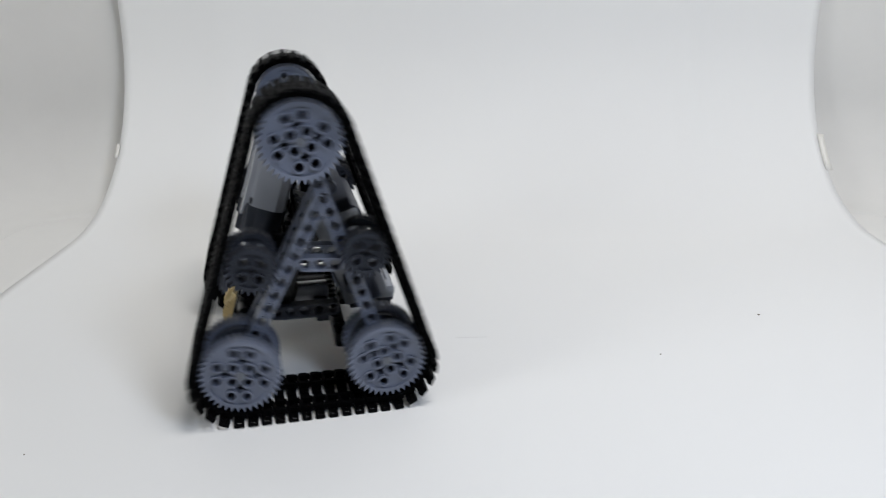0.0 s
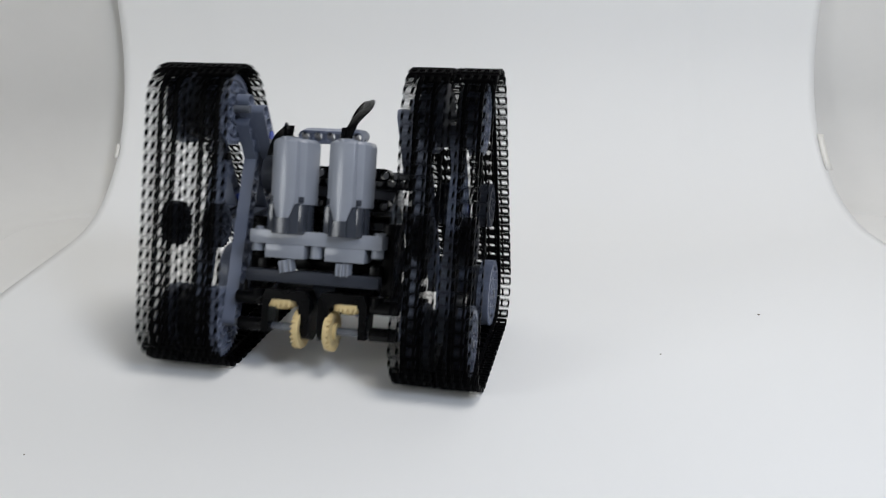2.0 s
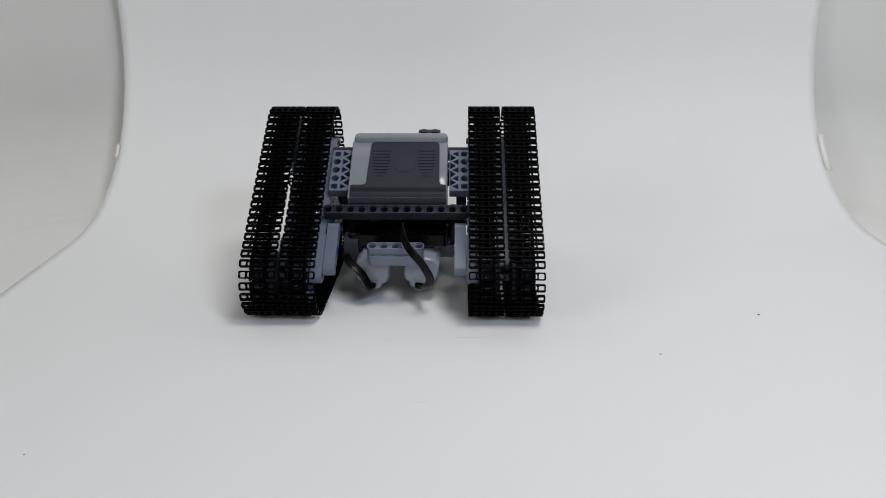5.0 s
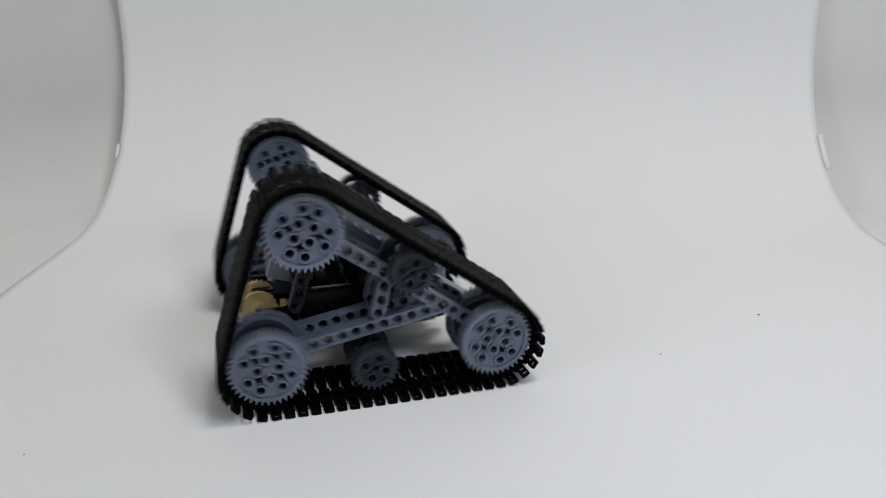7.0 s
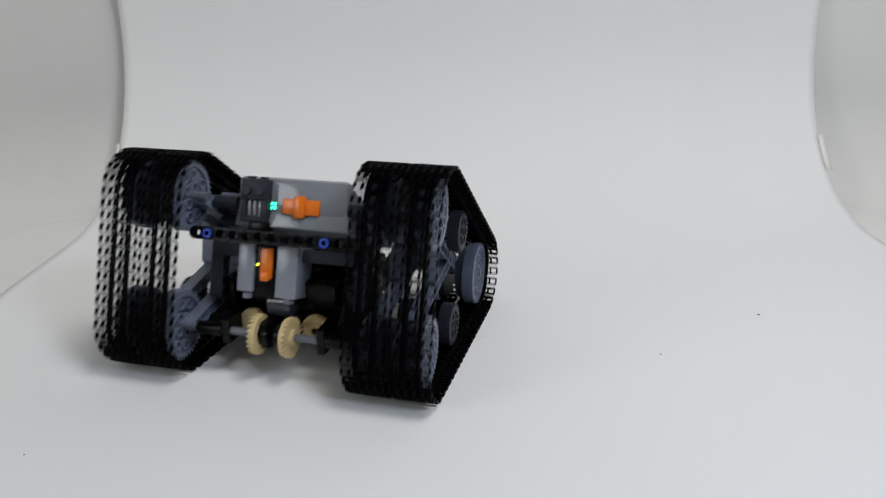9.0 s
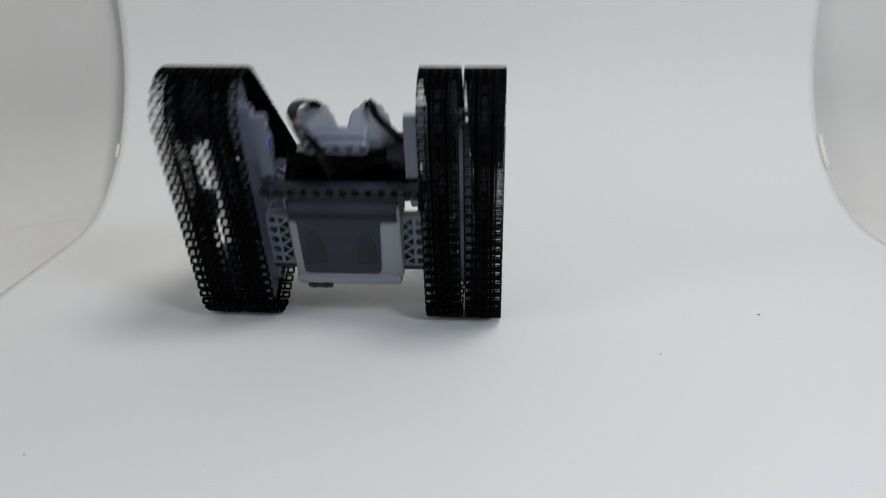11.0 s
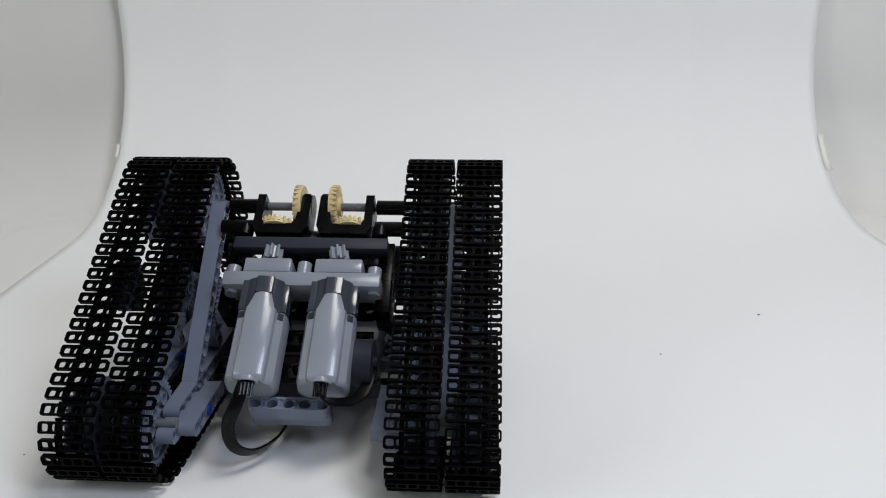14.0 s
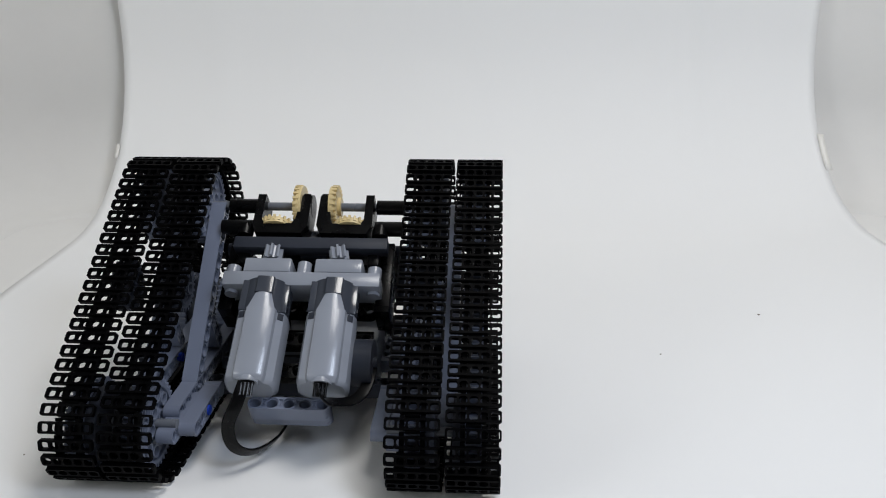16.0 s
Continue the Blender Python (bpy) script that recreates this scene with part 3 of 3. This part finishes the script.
# -- receiver --
bm = bmesh.new()
box(bm, -27, -17, 22, 50, -20, 1, 0.8)
box(bm, -3, 10, 20, 50, -20, 1, 0.8)
rod(bm, (-22, 21, -4), (-22, 18, -4), 3, 14)
rod(bm, (4, 20, -4), (4, 17, -4), 3, 14)
receiver = part("receiver", bm, LIGHT, robot, "light grey remote-control receiver")
receiver.matrix_basis = frame_s(1.6, 1.6, 0)
bm = bmesh.new()
box(bm, -17.2, -2.8, 19, 50, -19, -1, 0.8)
part("receiver_core", bm, BLACK, receiver, "black middle of the receiver")
bm = bmesh.new()
box(bm, -13, -5.5, 30, 48, -1.5, 1.6, 1.2)
box(bm, -12, -6.5, 29, 34, 1.0, 2.8, 0.8)
part("channel_switch", bm, ORANGE, receiver, "orange channel switch")
bm = bmesh.new()
rod(bm, (-15.2, 38, -1.2), (-15.2, 38, -0.2), 0.8, 10)
part("channel_light", bm, LED_YELLOW, receiver, "small yellow light")


# -- cables --
def cable(points, tilt=1.1):
    cu = bpy.data.curves.new("cable", "CURVE")
    cu.dimensions = "3D"
    sp = cu.splines.new("BEZIER")
    sp.bezier_points.add(len(points) - 1)
    for b, c in zip(sp.bezier_points, points):
        b.co = Vector(c) * MM
        b.handle_left_type = b.handle_right_type = "AUTO"
        b.tilt = tilt
    cu.bevel_mode, cu.bevel_depth, cu.bevel_resolution, cu.extrude = "ROUND", 0.6 * MM, 2, 2.4 * MM
    cu.resolution_u = 10
    cu.materials.append(BLACK)
    ob = new("cable", cu)
    ob.parent = robot
    return tagged(ob, "flat black motor cable")


def on_1(x, s, n):
    return frame_1(x, s, n).translation / MM


cable([on_1(-17, 16, 13), on_1(-19, 8, 11), on_1(-24, -3, 1), on_1(-20, -8, -11), on_1(-9, 1, -22), on_1(-3, 22, -30)])
cable([on_1(17, 16, 13), on_1(18.5, 11, 11), on_1(24, 12, 2), on_1(33, 18, -5), on_1(37, 32, -8), on_1(34, 48, -16)], 0.0)


# ---- small marks on the paper ----
for i, (x, y, r) in enumerate(((215, 493, 0.8), (133, 435, 0.5), (-205, 331, 0.4))):
    bm = bmesh.new()
    bmesh.ops.create_icosphere(bm, subdivisions=1, radius=r, matrix=Matrix.Translation((x, y, r * 0.4)) @ Matrix.Diagonal((1.4, 1, 0.5, 1)))
    tagged(finish("crumb", bm, SPECK), "tiny dark crumb lying on the paper", "crumb", "crumbs on the paper")

# thin strips added for a scuff in front and a faint crease behind
for x, y, turn, long in ((-12, 379, 12, 9), (-30, 457, -4, 26), (18, 460, 3, 20)):
    bm = bmesh.new()
    box(bm, -long / 2, long / 2, -0.14, 0.14, 0.0, 0.1, 0)
    ob = tagged(finish("thread", bm, PALE_MARK), "thin pale strip added for a mark in the paper", "thread", "threads on the paper")
    ob.matrix_basis = mm_pose(x, y, 0.1, 0, 0, turn)


# ---- how the robot drives ----
DRIVE = (
    (0.0, 'A', -87.3, 459.5, 102.7),
    (0.1, 'A', -83.1, 453.5, 114.5),
    (0.2, 'A', -81.2, 450.6, 125.2),
    (0.3, 'A', -80.6, 446.5, 139.0),
    (0.4, 'A', -78.3, 439.8, 152.7),
    (0.5, 'A', -74.5, 434.5, 161.4),
    (0.6, 'A', -72.4, 425.9, 168.5),
    (0.8, 'A', -79.2, 389.8, 168.2),
    (1.0, 'A', -86.6, 355.6, 167.4),
    (1.2, 'A', -93.1, 328.7, 167.5),
    (1.5, 'A', -83.2, 367.9, 167.4),
    (1.8, 'A', -73.2, 417.3, 167.6),
    (2.0, 'A', -65.5, 454.2, 167.6),
    (2.5, 'A', -45.9, 540.5, 166.5),
    (2.8, 'A', -34.1, 591.1, 167.3),
    (3.1, 'A', -21.2, 634.7, 169.9),
    (5.3, 'B', -33.2, 553.8, 178.8),
    (5.5, 'B', -34.9, 517.8, 177.7),
    (5.8, 'B', -35.9, 467.4, 178.7),
    (6.0, 'B', -37.2, 430.3, 179.1),
    (6.2, 'B', -33.6, 432.7, 197.2),
    (6.3, 'B', -29.8, 435.9, 207.8),
    (6.4, 'B', -27.1, 441.7, 219.1),
    (6.5, 'B', -30.7, 450.4, 230.1),
    (6.6, 'B', -34.4, 458.6, 243.3),
    (6.7, 'B', -32.9, 458.8, 250.7),
    (6.8, 'B', -39.3, 464.9, 263.4),
    (7.0, 'B', -49.8, 474.7, 285.5),
    (7.1, 'B', -56.0, 479.5, 298.7),
    (7.2, 'B', -58.9, 481.9, 308.6),
    (7.3, 'B', -65.2, 479.5, 321.6),
    (7.4, 'B', -70.5, 477.1, 332.5),
    (7.5, 'B', -75.6, 472.1, 342.3),
    (7.6, 'B', -82.2, 456.9, 342.8),
    (7.8, 'B', -91.8, 423.2, 342.3),
    (8.0, 'B', -100.9, 387.8, 342.5),
    (8.2, 'B', -108.4, 361.8, 337.9),
    (8.5, 'B', -99.0, 393.7, 342.4),
    (8.9, 'B', -81.8, 459.4, 344.5),
    (9.0, 'B', -78.6, 475.7, 344.9),
    (9.3, 'B', -64.4, 527.8, 346.2),
    (9.5, 'B', -57.6, 560.4, 347.6),
    (9.7, 'B', -51.4, 592.7, 348.6),
    (11.8, 'C', -54.9, 542.1, 357.8),
    (12.0, 'C', -53.8, 566.6, 357.2),
    (12.2, 'C', -53.3, 577.1, 356.9),
    (12.5, 'C', -53.3, 577.1, 356.9),
    (12.7, 'C', -53.6, 574.1, 356.9),
    (13.0, 'C', -59.0, 512.7, 355.5),
    (13.5, 'C', -65.8, 422.7, 355.8),
    (13.8, 'C', -71.0, 373.5, 356.0),
    (16.0, 'C', -70.6, 369.8, 356.5),
)

LEAN = {"A": -math.pi / 2, "B": -math.pi - HALF_APEX, "C": HALF_APEX + radians(1.4)}
CORNER_3D = [Vector((0, c.x, c.y)) for c in (P, S1, S2)]


def stand(lean, x, y, yaw):
    """Pose of the robot at that lean, its lowest corner on the floor."""
    tilt = Matrix.Rotation(lean, 3, "X")
    z = RAD - min((tilt @ c).z for c in CORNER_3D)
    return mm_pose(x, y, z) @ Matrix.Rotation(radians(yaw), 4, "Z") @ Matrix.Rotation(lean, 4, "X")


def tip(t0, t1, lean0, lean1, corner, x, y, yaw, steps=6):
    """Rolls over a corner that stays where it is; x, y: the robot's place at the start. Returns rows and the place at the end."""
    turn = Matrix.Rotation(radians(yaw), 3, "Z")
    home = Vector((x, y, 0)) + turn @ (Matrix.Rotation(lean0, 3, "X") @ corner)
    rows = []
    for i in range(1, steps + 1):
        f = i / steps
        lean = lean0 + (lean1 - lean0) * (f * f * (3 - 2 * f))
        c = home - turn @ (Matrix.Rotation(lean, 3, "X") @ corner)
        rows.append((t0 + (t1 - t0) * f, lean, c.x, c.y, yaw))
    return rows


def drive_rows():
    rows = [(t, LEAN[k], x, y, w) for t, k, x, y, w in DRIVE]
    first = [r for r in rows if r[0] < 4]
    second = [r for r in rows if 4 < r[0] < 10]
    third = [r for r in rows if r[0] > 10]
    a, b, c = LEAN["A"], LEAN["B"], LEAN["C"]
    # first roll: onto the motor side, towards the camera
    x0, y0 = -20.0, 662.0
    gap_1 = [(3.4, a, x0, y0, 174.0), (3.7, a, x0 - 1, y0 + 2, 176.0)]
    gap_1 += tip(3.7, 4.5, a, b, CORNER_3D[1], x0 - 1, y0 + 2, 176.0)
    gap_1 += [(4.8, b, gap_1[-1][2] - 2, gap_1[-1][3], 178.0)]
    # second roll: over the short side onto the battery side
    x0, y0, w = -50.0, 646.0, 356.0
    gap_2 = [(10.1, b, x0, y0, w), (10.25, b, x0, y0 + 2, w)]
    gap_2 += tip(10.25, 10.8, b, a, CORNER_3D[1], x0, y0 + 2, w)
    gap_2 += tip(10.8, 11.3, a, c, CORNER_3D[2], gap_2[-1][2], gap_2[-1][3], w)
    gap_2 += [(11.4, c, gap_2[-1][2], gap_2[-1][3] + 8, w + 1)]
    rest = [(14.0, *third[-1][1:]), (15.0, *third[-1][1:])]
    out = first + gap_1 + second + gap_2 + third + rest
    return sorted(out)


def belt_runs(rows):
    """How far each belt has run round its loop, time by time, from the robot's own travel over the floor."""
    runs = {}
    for side, _, x in belts:
        s, last, out = 0.0, None, []
        for t, lean, px, py, yaw in rows:
            turn = Matrix.Rotation(radians(yaw), 3, "Z")
            here = Vector((px, py, 0)) + turn @ Vector((x, 0, 0))
            if last is not None and abs(lean - last[1]) < 0.01:
                # the floor side's direction round the loop, in the world
                tilt = Matrix.Rotation(lean, 3, "X")
                n = len(CORNERS)
                low = min(range(n), key=lambda i: (tilt @ Vector((0, CORNERS[i].x, CORNERS[i].y))).z + (tilt @ Vector((0, CORNERS[(i + 1) % n].x, CORNERS[(i + 1) % n].y))).z)
                d = CORNERS[(low + 1) % n] - CORNERS[low]
                way = (turn @ (tilt @ Vector((0, d.x, d.y)))).normalized()
                s -= (here - last[0]).dot(way)
            last = (here, lean)
            out.append((t, s))
        runs[x] = out
    return runs


def motions():
    rows = drive_rows()
    walk(robot, [(t, stand(lean, x, y, w)) for t, lean, x, y, w in rows])
    # every tenth of a second for the belts, which start a little before the robot follows
    lead = 0.12
    ticks = [i / 10 for i in range(161)]
    fine = []
    for tick in ticks:
        t = min(tick + lead, 16.0)
        after = next(i for i, r in enumerate(rows) if r[0] >= t - 1e-6)
        b, a = rows[after], rows[max(after - 1, 0)]
        f = 0 if b[0] == a[0] else (t - a[0]) / (b[0] - a[0])
        fine.append((tick, *[p + (q - p) * f for p, q in zip(a[1:], b[1:])]))
    runs = belt_runs(fine)
    for side, row, x in belts:
        moving = []
        for i, (t, s) in enumerate(runs[x]):
            near = runs[x][max(i - 1, 0)][1], runs[x][min(i + 1, len(runs[x]) - 1)][1]
            if i in (0, len(runs[x]) - 1) or abs(near[0] - s) > 0.05 or abs(near[1] - s) > 0.05:
                moving.append((t, s))
        for k, ob in enumerate(row):
            walk(ob, [(t, belt_pose(x, k * PITCH + s)) for t, s in moving])
    for side, ob, home, r, turn in gears:
        x = min(runs, key=lambda q: abs(q * MM - home.translation.x))
        walk(ob, [(t, home @ Matrix.Rotation(turn + s / r, 4, "Z")) for t, s in runs[x]])


motions()
